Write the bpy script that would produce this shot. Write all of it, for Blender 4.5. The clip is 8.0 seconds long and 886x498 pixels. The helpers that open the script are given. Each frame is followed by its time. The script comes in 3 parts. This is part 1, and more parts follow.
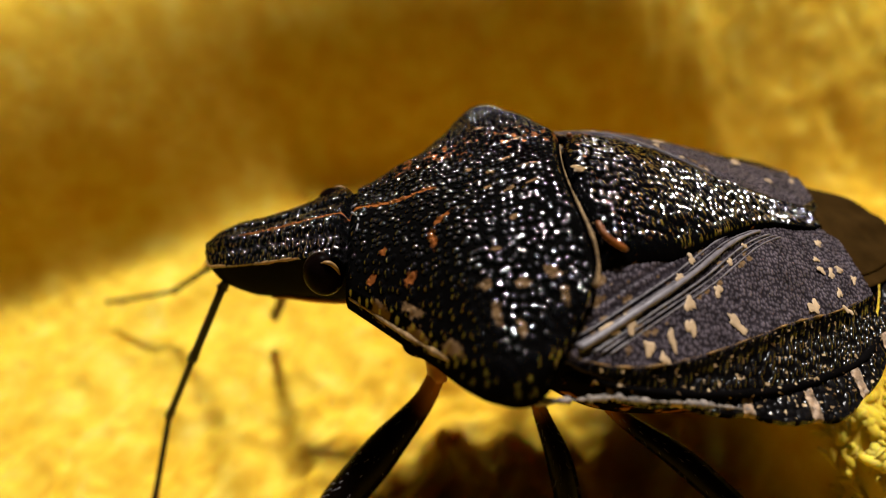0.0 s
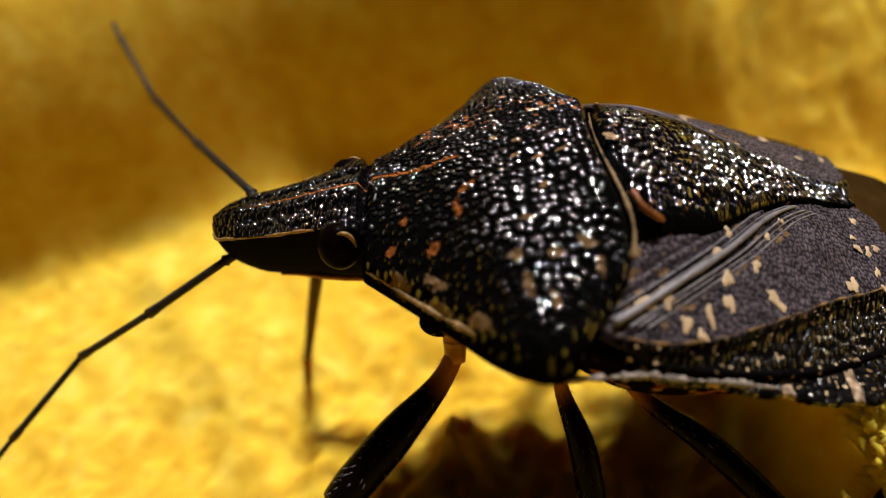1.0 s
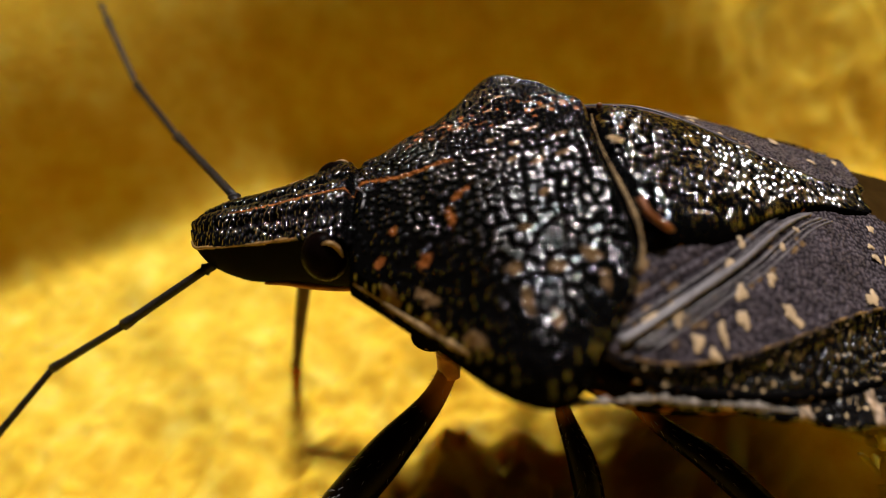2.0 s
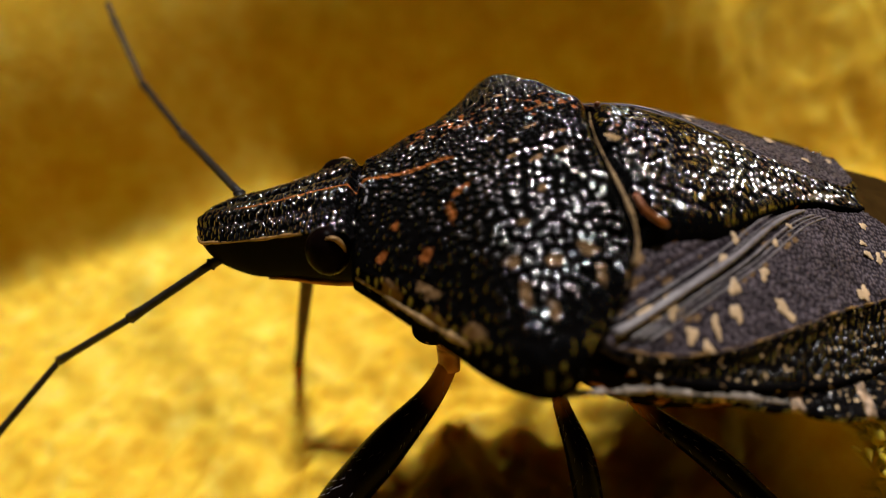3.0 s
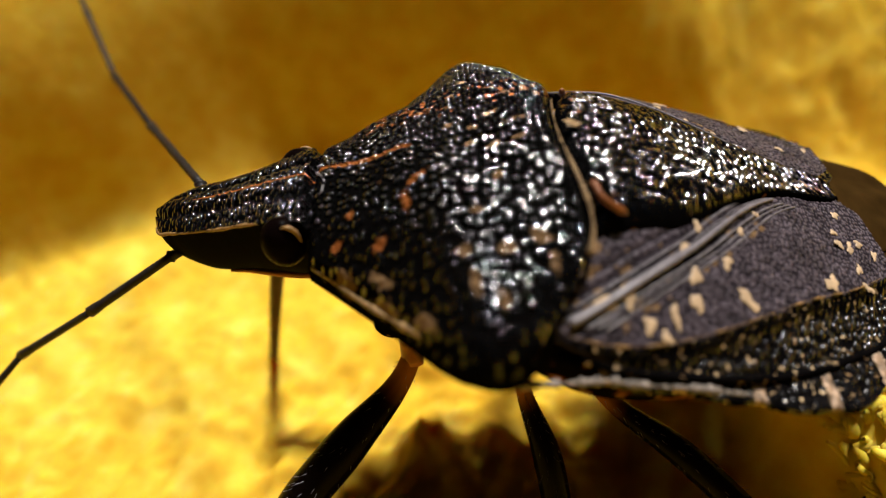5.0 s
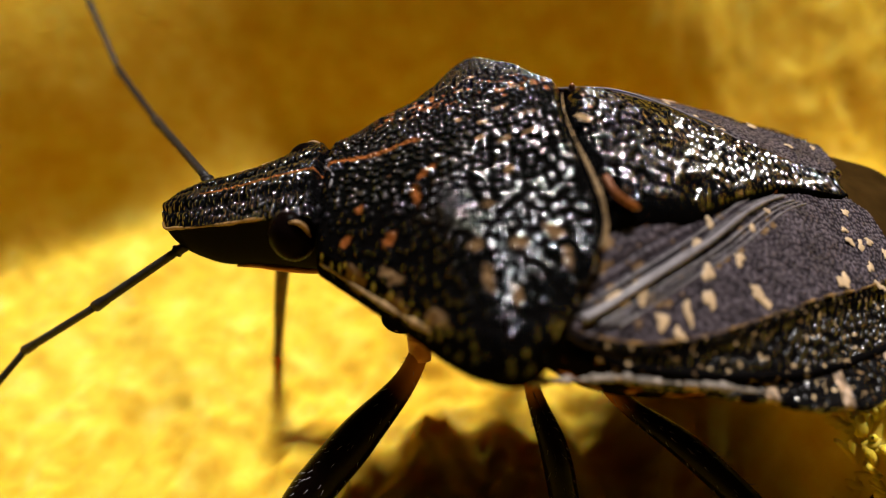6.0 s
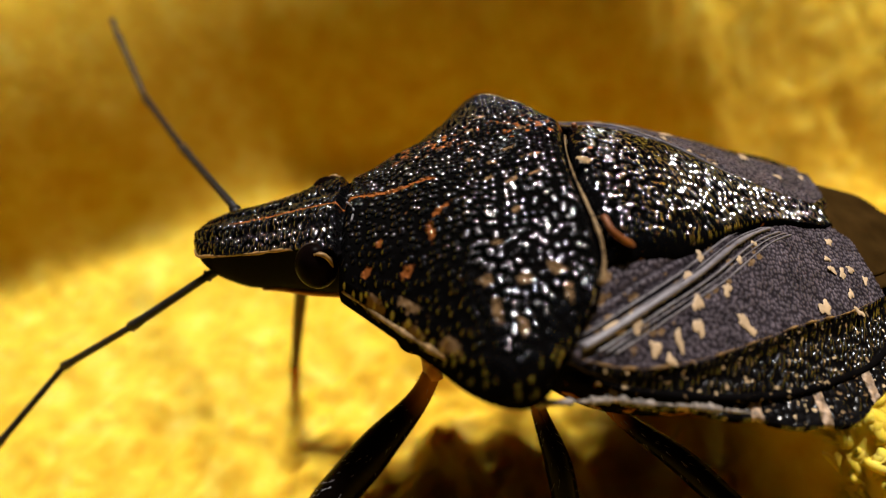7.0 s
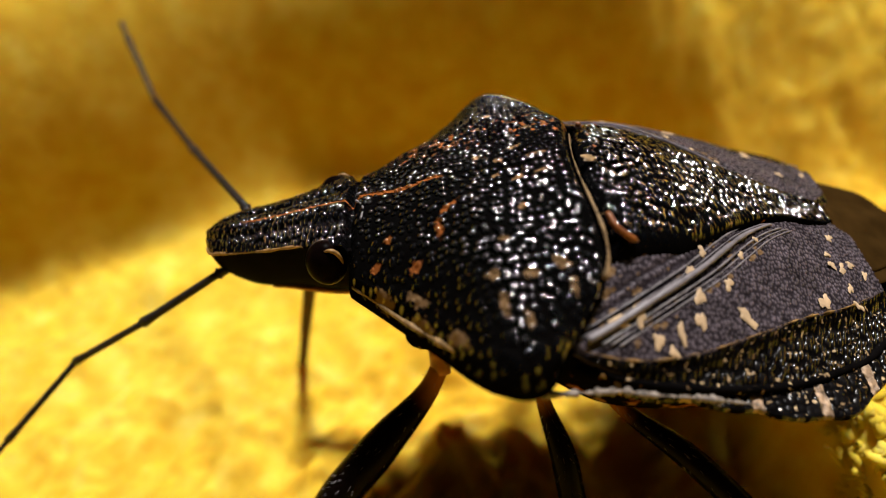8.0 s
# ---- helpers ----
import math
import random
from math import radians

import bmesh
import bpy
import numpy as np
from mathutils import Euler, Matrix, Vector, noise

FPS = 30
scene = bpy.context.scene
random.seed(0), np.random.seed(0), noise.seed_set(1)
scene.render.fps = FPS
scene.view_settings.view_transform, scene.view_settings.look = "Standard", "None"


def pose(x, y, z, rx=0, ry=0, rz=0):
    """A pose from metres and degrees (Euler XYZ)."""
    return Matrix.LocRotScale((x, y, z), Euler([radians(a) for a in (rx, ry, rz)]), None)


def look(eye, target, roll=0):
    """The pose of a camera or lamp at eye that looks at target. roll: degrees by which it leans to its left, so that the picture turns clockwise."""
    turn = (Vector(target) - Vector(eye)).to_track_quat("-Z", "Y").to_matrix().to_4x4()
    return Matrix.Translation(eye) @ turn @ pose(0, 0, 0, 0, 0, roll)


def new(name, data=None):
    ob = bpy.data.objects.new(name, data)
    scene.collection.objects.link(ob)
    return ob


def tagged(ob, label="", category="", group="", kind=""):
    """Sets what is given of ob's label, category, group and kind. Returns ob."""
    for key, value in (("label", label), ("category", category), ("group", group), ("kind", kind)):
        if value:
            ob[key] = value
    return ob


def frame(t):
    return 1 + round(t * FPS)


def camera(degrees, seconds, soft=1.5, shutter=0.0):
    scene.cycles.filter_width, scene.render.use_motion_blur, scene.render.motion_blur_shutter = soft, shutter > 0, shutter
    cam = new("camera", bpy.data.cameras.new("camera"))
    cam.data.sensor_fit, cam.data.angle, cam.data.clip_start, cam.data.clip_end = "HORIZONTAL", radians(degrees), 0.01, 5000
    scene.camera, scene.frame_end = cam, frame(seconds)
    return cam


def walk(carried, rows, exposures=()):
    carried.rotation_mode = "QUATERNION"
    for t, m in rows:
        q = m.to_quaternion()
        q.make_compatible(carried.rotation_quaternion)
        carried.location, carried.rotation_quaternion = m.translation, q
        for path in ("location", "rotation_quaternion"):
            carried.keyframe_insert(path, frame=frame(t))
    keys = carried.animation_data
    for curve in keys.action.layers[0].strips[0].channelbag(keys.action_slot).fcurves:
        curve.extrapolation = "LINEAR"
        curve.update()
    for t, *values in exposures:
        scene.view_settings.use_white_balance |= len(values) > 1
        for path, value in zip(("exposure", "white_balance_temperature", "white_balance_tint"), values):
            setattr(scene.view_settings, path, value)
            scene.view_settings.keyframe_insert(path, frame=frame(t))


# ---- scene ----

# Lengths below are in MM, the bug's own unit: 1.08 mm.
MM = 0.00108

# ---- camera ----
cam = camera(69.26, 8.0, soft=1.1)
cam.data.dof.use_dof = True
cam.data.dof.focus_distance = 16.5 * MM
cam.data.dof.aperture_fstop = 42.0
ROWS = [
    (0.0, 2.643, -13.359, 22.814, 46.11, 4.03, -1.09),
    (0.1, 2.984, -13.349, 22.707, 46.09, 3.90, -1.04),
    (0.2, 3.189, -13.532, 22.407, 46.07, 3.76, -0.99),
    (0.3, 2.816, -13.497, 22.363, 46.05, 3.62, -0.94),
    (0.4, 2.054, -13.399, 22.401, 46.04, 3.48, -0.89),
    (0.5, 1.583, -13.391, 22.331, 46.02, 3.35, -0.85),
    (1.0, 1.881, -13.194, 21.851, 45.89, 3.19, -1.09),
    (1.5, 2.018, -12.462, 21.304, 45.68, 2.95, -1.29),
    (2.0, 1.943, -12.259, 21.345, 45.67, 2.92, -1.33),
    (3.5, 2.021, -12.684, 21.549, 45.54, 2.94, -1.06),
    (4.0, 2.914, -12.681, 21.274, 45.44, 3.05, -1.24),
    (4.5, 2.986, -12.514, 21.105, 45.55, 3.06, -1.23),
    (6.0, 2.672, -12.462, 20.962, 45.40, 2.82, -1.07),
    (6.5, 2.701, -11.715, 20.137, 45.12, 2.56, -1.03),
    (7.0, 2.559, -12.888, 22.360, 45.52, 3.13, -0.75),
    (7.5, 2.323, -13.350, 23.074, 45.70, 3.18, -0.57),
    (8.0, 2.437, -13.240, 22.524, 45.70, 3.39, -0.70),
]
walk(cam, [(t, pose(x * MM, y * MM, z * MM, rx, ry, rz)) for t, x, y, z, rx, ry, rz in ROWS],
     [(0.0, 0.48), (1.0, 0.44), (2.0, 0.36), (3.5, 0.30), (4.0, 0.50), (4.5, 0.60), (6.0, 0.68), (6.5, 0.64), (8.0, 0.62)])

# ---- light ----
SUN = Vector((0.16, 0.40, 0.90)).normalized()
world = bpy.data.worlds.new("sky")
scene.world = world
world.use_nodes = True
sky = world.node_tree.nodes.new("ShaderNodeTexSky")
sky.sky_type, sky.sun_disc, sky.dust_density = "NISHITA", False, 2.5
sky.sun_elevation = math.asin(SUN.z)
sky.sun_rotation = math.atan2(SUN.x, SUN.y)
back = world.node_tree.nodes["Background"]
back.inputs["Strength"].default_value = 0.0012
world.node_tree.links.new(sky.outputs["Color"], back.inputs["Color"])
sun = new("sun", bpy.data.lights.new("sun", "SUN"))
sun.data.energy, sun.data.angle, sun.data.color = 4.8, radians(8.0), (1.0, 0.96, 0.91)
sun.matrix_world = look(SUN, (0, 0, 0))


# ---- materials ----
class Nodes:
    """A node material that is written down line by line."""

    def __init__(self, name):
        self.mat = bpy.data.materials.new(name)
        self.mat.use_nodes = True
        self.tree = self.mat.node_tree
        self.bsdf = self.tree.nodes["Principled BSDF"]

    def add(self, kind, **sockets):
        node = self.tree.nodes.new(kind)
        for key, value in sockets.items():
            self.put(node.inputs[key], value)
        return node

    def put(self, socket, value):
        if isinstance(value, bpy.types.NodeSocket):
            self.tree.links.new(value, socket)
        else:
            socket.default_value = value

    def set(self, **sockets):
        for key, value in sockets.items():
            self.put(self.bsdf.inputs[key.replace("_", " ")], value)

    def coords(self, kind="Object"):
        return self.add("ShaderNodeTexCoord").outputs[kind]

    def noise(self, vector, scale, detail=4.0, rough=0.55):
        return self.add("ShaderNodeTexNoise", Vector=vector, Scale=scale, Detail=detail, Roughness=rough).outputs["Fac"]

    def cells(self, vector, scale, feature="F1", random=1.0):
        node = self.add("ShaderNodeTexVoronoi", Vector=vector, Scale=scale, Randomness=random)
        node.feature = feature
        return node

    def ramp(self, fac, *stops):
        node = self.add("ShaderNodeValToRGB", Fac=fac)
        elements = node.color_ramp.elements
        while len(elements) < len(stops):
            elements.new(0.5)
        for element, (at, color) in zip(elements, stops):
            element.position = at
            element.color = (*color, 1) if len(color) == 3 else color
        return node.outputs["Color"]

    def mix(self, fac, a, b):
        node = self.tree.nodes.new("ShaderNodeMix")
        node.data_type = "RGBA"
        for socket, value in ((node.inputs[0], fac), (node.inputs[6], a), (node.inputs[7], b)):
            if not isinstance(value, bpy.types.NodeSocket) and not isinstance(value, float):
                value = (*value, 1)
            self.put(socket, value)
        return node.outputs[2]

    def math(self, how, a, b=0.0):
        node = self.tree.nodes.new("ShaderNodeMath")
        node.operation = how
        self.put(node.inputs[0], a)
        self.put(node.inputs[1], b)
        return node.outputs[0]

    def bump(self, height, strength, distance):
        node = self.add("ShaderNodeBump", Height=height, Strength=strength, Distance=distance)
        self.put(self.bsdf.inputs["Normal"], node.outputs["Normal"])


def chitin(name, dark, pale, rust, rough=0.09, grain=0.11, size=0.5, bump=0.05, gloss=1.0, ior=1.9, flecks=0.0):
    """Dark shell with glossy grains and dull pits coloured near black; the mesh tells where grains, rusty and pale
    patches lie.
    """
    n = Nodes(name)
    at = n.coords()
    layers = []
    for key in ("grain", "rust", "pale"):
        node = n.add("ShaderNodeAttribute")
        node.attribute_name = key
        layers.append(node.outputs["Fac"])
    top, rusty, callous = layers
    ragged = n.math("MULTIPLY", n.math("SUBTRACT", n.noise(at, 1 / (0.2 * MM), 3.0, 0.65), 0.5), 2.0)
    tone = n.ramp(n.noise(at, 1 / (0.5 * MM), 4.0), (0.3, tuple(0.5 * v for v in dark)), (0.7, tuple(1.7 * v for v in dark)))
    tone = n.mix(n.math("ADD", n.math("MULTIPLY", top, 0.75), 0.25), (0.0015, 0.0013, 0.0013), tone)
    edge = lambda layer: n.ramp(n.math("ADD", layer, ragged), (0.42, (0, 0, 0)), (0.68, (1, 1, 1)))
    color = n.mix(edge(rusty), tone, rust)
    color = n.mix(edge(callous), color, pale)
    if flecks:
        speck = n.ramp(n.noise(at, 1 / (size * MM), 2.0, 0.5), (0.72 - flecks, (0, 0, 0)), (0.76 - flecks, (1, 1, 1)))
        color = n.mix(speck, color, n.ramp(n.noise(at, 1 / (1.6 * MM), 2.0), (0.42, rust), (0.56, pale)))
    n.set(Base_Color=color, IOR=ior, Specular_IOR_Level=n.math("MULTIPLY", top, gloss),
          Roughness=n.math("ADD", n.math("MULTIPLY", n.noise(at, 1 / (0.3 * MM)), 0.12), rough - 0.05))
    n.bump(n.noise(at, 1 / (grain * 0.5 * MM)), bump, 0.05 * MM)
    return n.mat


def plain(name, color, rough=0.4, vary=0.35, scale=0.4, bump=0.2, gloss=0.3, ior=1.5, root=None):
    n = Nodes(name)
    at = n.coords()
    f = n.noise(at, 1 / (scale * MM), 4.0)
    n.set(Base_Color=n.ramp(f, (0.3, tuple(v * (1 - vary) for v in color)), (0.7, tuple(min(1, v * (1 + vary)) for v in color))),
          Roughness=n.math("ADD", n.math("MULTIPLY", f, 0.25), rough - 0.12))
    n.set(Specular_IOR_Level=gloss, IOR=ior)
    if root:
        near = n.add("ShaderNodeAttribute")
        near.attribute_name = "root"
        n.set(Base_Color=n.mix(near.outputs["Fac"], color, root))
    n.bump(n.noise(at, 1 / (scale * 0.2 * MM), 4.0), bump, 0.03 * MM)
    return n.mat


def cloth_material():
    n = Nodes("yellow_pile")
    at = n.coords()
    tuft = n.noise(at, 1 / (1.5 * MM), 3.0, 0.55)
    big = n.noise(at, 1 / (14 * MM), 3.0)
    color = n.ramp(tuft, (0.2, (0.52, 0.30, 0.02)), (0.52, (0.60, 0.412, 0.045)), (0.76, (0.66, 0.52, 0.10)))
    tone = n.ramp(big, (0.3, (0.9, 0.72, 0.4)), (0.7, (1, 1, 1)))
    node = n.tree.nodes.new("ShaderNodeMix")
    node.data_type, node.blend_type = "RGBA", "MULTIPLY"
    node.inputs[0].default_value = 0.7
    n.put(node.inputs[6], color)
    n.put(node.inputs[7], tone)
    n.set(Base_Color=node.outputs[2], Roughness=0.9, Specular_IOR_Level=0.02,
          Subsurface_Weight=0.3, Subsurface_Scale=2.0 * MM, Subsurface_Radius=(1.0, 0.4, 0.05))
    n.bump(n.noise(at, 1 / (0.5 * MM), 4.0, 0.6), 0.2, 0.2 * MM)
    return n.mat


M_CLOTH = cloth_material()
RUST, TAN, IVORY = (0.18, 0.056, 0.014), (0.14, 0.083, 0.040), (0.50, 0.35, 0.20)
M_PRONOTUM = chitin("pitted_black_shell", (0.0035, 0.0030, 0.0030), TAN, RUST, ior=2.5)
M_HEAD = chitin("black_head_shell", (0.0030, 0.0026, 0.0030), TAN, RUST, gloss=0.9, ior=2.0)
M_SCUTELLUM = chitin("black_scutellum_shell", (0.0030, 0.0027, 0.0032), TAN, RUST, ior=2.7, flecks=0.03, size=0.3)
M_CORIUM = chitin("grey_brown_wing_leather", (0.074, 0.058, 0.069), IVORY, TAN, 0.42, bump=0.25, gloss=0.4, ior=1.45)
M_EDGE = chitin("mottled_wing_edge", (0.0055, 0.0045, 0.0045), IVORY, TAN, 0.2, flecks=0.08, size=0.17, gloss=0.6, ior=1.6)
M_BELLY = chitin("dark_underside", (0.006, 0.0038, 0.0025), TAN, RUST, 0.4, flecks=0.13, size=0.6)
# Head below the rim: its shade is put into a blacker, nearly glossless colour.
M_SIDE = plain("shaded_black_head_side", (0.0020, 0.0015, 0.0015), 0.7, 0.4, 0.4, 0.2, 0.2, 1.08)
M_SPOT = plain("ivory_callus", (0.43, 0.30, 0.18), 0.55, 0.25, 0.35)
M_BAND = plain("tan_rim_band", (0.29, 0.195, 0.125), 0.5, 0.7, 0.2, 0.3, 0.2)
M_PALE = plain("pale_grey_margin", (0.19, 0.155, 0.13), 0.5, 0.7, 0.15, 0.4, 0.25)
M_CALLUS = plain("tan_callus", (0.20, 0.125, 0.058), 0.5, 0.7, 0.2, 0.3, 0.15)
M_RUST = plain("rust_callus", (0.17, 0.052, 0.012), 0.4, 0.35, 0.3)
M_VEIN = plain("grey_wing_vein", (0.135, 0.118, 0.125), 0.38, 0.35, 0.3)
M_RIM = plain("tan_head_rim", (0.20, 0.11, 0.038), 0.45, 0.6, 0.25)
M_AMBER = plain("amber_joint", (0.33, 0.115, 0.02), 0.35, 0.35, 0.5)
M_LEG = plain("blackish_leg", (0.0035, 0.0018, 0.0014), 0.22, 0.5, 0.5, 0.3, 0.3, 1.12, (0.30, 0.105, 0.018))
M_SHIN = plain("brown_shin", (0.07, 0.03, 0.008), 0.4, 0.5, 0.5, 0.3, 0.2, 1.3)
M_ANTENNA = plain("black_antenna", (0.016, 0.0135, 0.013), 0.4, 0.5, 0.25, 0.5, 0.2, 1.35)
M_MEMBRANE = plain("smoky_membrane", (0.026, 0.013, 0.0032), 0.6, 0.3, 0.8, 0.2, 0.05, 1.2)
M_EYE = plain("dark_red_eye", (0.0030, 0.0014, 0.0012), 0.3, 0.3, 0.5, 0.03, 0.1, 1.1)


# ---- helpers for shapes, all in MM ----
def smooth_table(pairs):
    """A smooth curve through the pairs."""
    xs, ys = np.array([p[0] for p in pairs], float), np.array([p[1] for p in pairs], float)
    slope = np.gradient(ys, xs)

    def value(x):
        x = np.clip(x, xs[0], xs[-1])
        i = np.clip(np.searchsorted(xs, x, side="right") - 1, 0, len(xs) - 2)
        h = xs[i + 1] - xs[i]
        t = (x - xs[i]) / h
        return ((1 + 2 * t) * (1 - t) ** 2 * ys[i] + t * (1 - t) ** 2 * h * slope[i]
                + t * t * (3 - 2 * t) * ys[i + 1] + t * t * (t - 1) * h * slope[i + 1])
    return value


def hashed(i, j, k):
    v = np.sin(i * 127.1 + j * 311.7 + k * 74.7) * 43758.5453
    return v - np.floor(v)


def value_noise(x, y, cell, k=0):
    x, y = np.asarray(x) / cell, np.asarray(y) / cell
    ix, iy = np.floor(x), np.floor(y)
    fx, fy = x - ix, y - iy
    fx, fy = fx * fx * (3 - 2 * fx), fy * fy * (3 - 2 * fy)
    a, b = hashed(ix, iy, k), hashed(ix + 1, iy, k)
    c, d = hashed(ix, iy + 1, k), hashed(ix + 1, iy + 1, k)
    return (a + (b - a) * fx) * (1 - fy) + (c + (d - c) * fx) * fy


def mesh_from(name, points, faces, material, smooth=True):
    me = bpy.data.meshes.new(name)
    me.from_pydata([tuple(p) for p in np.asarray(points) * MM], [], faces)
    if smooth:
        me.polygons.foreach_set("use_smooth", [True] * len(me.polygons))
    me.materials.append(material)
    me.update()
    return me


def part(name, me, parent, label=""):
    ob = new(name, me)
    ob.parent = parent
    return tagged(ob, label) if label else ob


def grid_faces(rows, cols, wrap=False):
    r, c = np.meshgrid(np.arange(rows - 1), np.arange(cols if wrap else cols - 1), indexing="ij")
    d = (c + 1) % cols
    return np.stack([r * cols + c, r * cols + d, (r + 1) * cols + d, (r + 1) * cols + c], -1).reshape(-1, 4).tolist()


def shell(name, top, material, thick=0.12, **layers):
    """A closed plate from a grid of points of its upper face (rows x cols x 3), with values for its material; its underside is coarser."""
    rows, cols = top.shape[:2]
    n = rows * cols
    down = np.array([0, 0, -thick])
    faces = grid_faces(rows, cols)
    if top[1, 0, 0] > top[0, 0, 0] and top[0, -1, 1] < top[0, 0, 1]:
        faces = [f[::-1] for f in faces]
    turned = faces[0][0] != 0
    rim = ([(r, 0) for r in range(rows)] + [(rows - 1, c) for c in range(1, cols)]
           + [(r, cols - 1) for r in range(rows - 2, -1, -1)] + [(0, c) for c in range(cols - 2, 0, -1)])
    rim = [r * cols + c for r, c in rim]
    ring = list(range(n, n + len(rim)))
    for k in range(len(rim)):
        m = (k + 1) % len(rim)
        face = [rim[k], rim[m], ring[m], ring[k]]
        faces.append(face[::-1] if turned else face)
    pick_r, pick_c = (np.unique(np.append(np.arange(0, size, 8), size - 1)) for size in (rows, cols))
    under = top[np.ix_(pick_r, pick_c)].reshape(-1, 3) + down
    base = n + len(rim)
    low = [[base + i for i in f] for f in grid_faces(len(pick_r), len(pick_c))]
    faces += low if turned else [f[::-1] for f in low]
    flat = top.reshape(-1, 3)
    me = mesh_from(name, np.concatenate([flat, flat[rim] + down, under]), faces, material)
    for key, values in layers.items():
        layer(me, key, np.concatenate([values.reshape(-1), np.zeros(len(rim) + len(under))]))
    return me


def layer(me, key, values):
    me.attributes.new(key, "FLOAT", "POINT").data.foreach_set("value", np.asarray(values, np.float32))


def tube(name, path, radii, material, sides=12, flat=1.0):
    """A rounded tube along a path; flat squeezes it upwards."""
    path = np.asarray(path, float)
    n = len(path)
    tangents = np.gradient(path, axis=0)
    points = []
    ref = Vector((0.13, 0.21, 1.0))
    for p, t, r in zip(path, tangents, radii):
        t = Vector(t).normalized()
        side = t.cross(ref).normalized() if abs(t.dot(ref.normalized())) < 0.97 else t.cross(Vector((1, 0, 0))).normalized()
        up = side.cross(t).normalized()
        for k in range(sides):
            a = 2 * math.pi * k / sides
            points.append(Vector(p) + side * (r * math.cos(a)) + up * (r * flat * math.sin(a)))
    faces = grid_faces(n, sides, True)
    faces += [list(range(sides))[::-1], list(range((n - 1) * sides, n * sides))]
    return mesh_from(name, np.array([tuple(p) for p in points]), faces, material)


def curve_points(points, count):
    """A smooth path through a few points."""
    points = np.asarray(points, float)
    s = np.concatenate([[0], np.cumsum(np.linalg.norm(np.diff(points, axis=0), axis=1))])
    at = np.linspace(0, s[-1], count)
    return np.stack([smooth_table(list(zip(s, points[:, k])))(at) for k in range(3)], -1)


# ---- the cloth ----
def ease(t):
    t = np.clip(t, 0, 1)
    return t * t * (3 - 2 * t)


fold_foot = smooth_table([(-700, -20), (-40, -2.0), (-22, 7.4), (-11.3, 13.2), (-5, 15.6), (2, 15.8), (10, 14.5), (20, 13.0), (40, 12.0), (700, 8)])
fold_crest = smooth_table([(-700, 2.4), (-40, 2.4), (-23, 3.3), (-13.5, 4.5), (-8, 5.4), (-2, 6.4), (4, 7.0), (700, 7.0)])


crown = smooth_table([(-700, 16), (-40, 16), (-20, 15), (0, 15), (10, 15), (25, 13), (700, 13)])


def soft_ramp(a, w):
    """0 below 0, then rising by 1 for 1, with a soft start."""
    return w * np.logaddexp(0, np.clip(a / w, -60, 1e4))


def cloth_height(x, y):
    """Height of the yellow cloth: level round the bug, with a soft steep fold behind it; a step and a hollow are added
    for shade.
    """
    x, y = np.asarray(x, float), np.asarray(y, float)
    wave = 1.2 * (value_noise(x, y, 9.0, 7) - 0.5) + 0.8 * (value_noise(x + 0.4 * y, y, 4.3, 8) - 0.5)
    across = (y - fold_foot(x)) * 0.92 + wave
    rise = 4.4 - 2.95 * ease((x + 6 * (value_noise(x, y, 6.0, 16) - 0.5)) / 26)
    fold = rise * soft_ramp(across - 0.2, 0.5) - (rise - 0.6) * soft_ramp(across - fold_crest(x), 1.8)
    fold = crown(x) * np.tanh(fold / crown(x))
    fold = fold + 0.9 * (value_noise(x - 0.3 * y, y, 3.4, 9) - 0.5) * ease((y - 10) / 6)
    # Step at the right, added so that its steep wall lies in shade.
    fold = fold + 5.0 * ease((x + 1.2 * (value_noise(x, y, 1.7, 18) - 0.5) - 12.3) / 2.2) * ease((6 - y) / 3) * ease((y + 7.5) / 3)
    # Hollow under the bug, added to deepen the shade there.
    fold = fold - 2.4 * np.exp(-((x - 8.5) / 4.0) ** 2 - ((y + 3.0) / 3.2) ** 2)
    return fold + 1.4 * (value_noise(x, y, 15.0, 3) - 0.5) * np.clip((np.hypot(x - 4, y) - 8) / 14, 0, 1)


def tuft_height(x, y):
    """The uneven pile of the cloth."""
    x, y = 0.83 * x - 0.56 * y, 0.56 * x + 0.83 * y
    lean = x + 0.5 * y
    warp = 1.2 * value_noise(x, y, 1.6, 14)
    curls = 1 - np.abs(2 * value_noise(x + warp, y - warp, 1.05, 15) - 1)
    clumps = 0.9 * value_noise(lean, y, 1.9, 11) + 0.5 * value_noise(x, lean, 0.95, 12) + 0.35 * curls + 0.15 * value_noise(x, y, 0.45, 13)
    fine = 1 - np.abs(2 * value_noise(x - warp, y + warp, 0.7, 17) - 1)
    return clumps - 0.95 + 0.25 * (fine - 0.6)


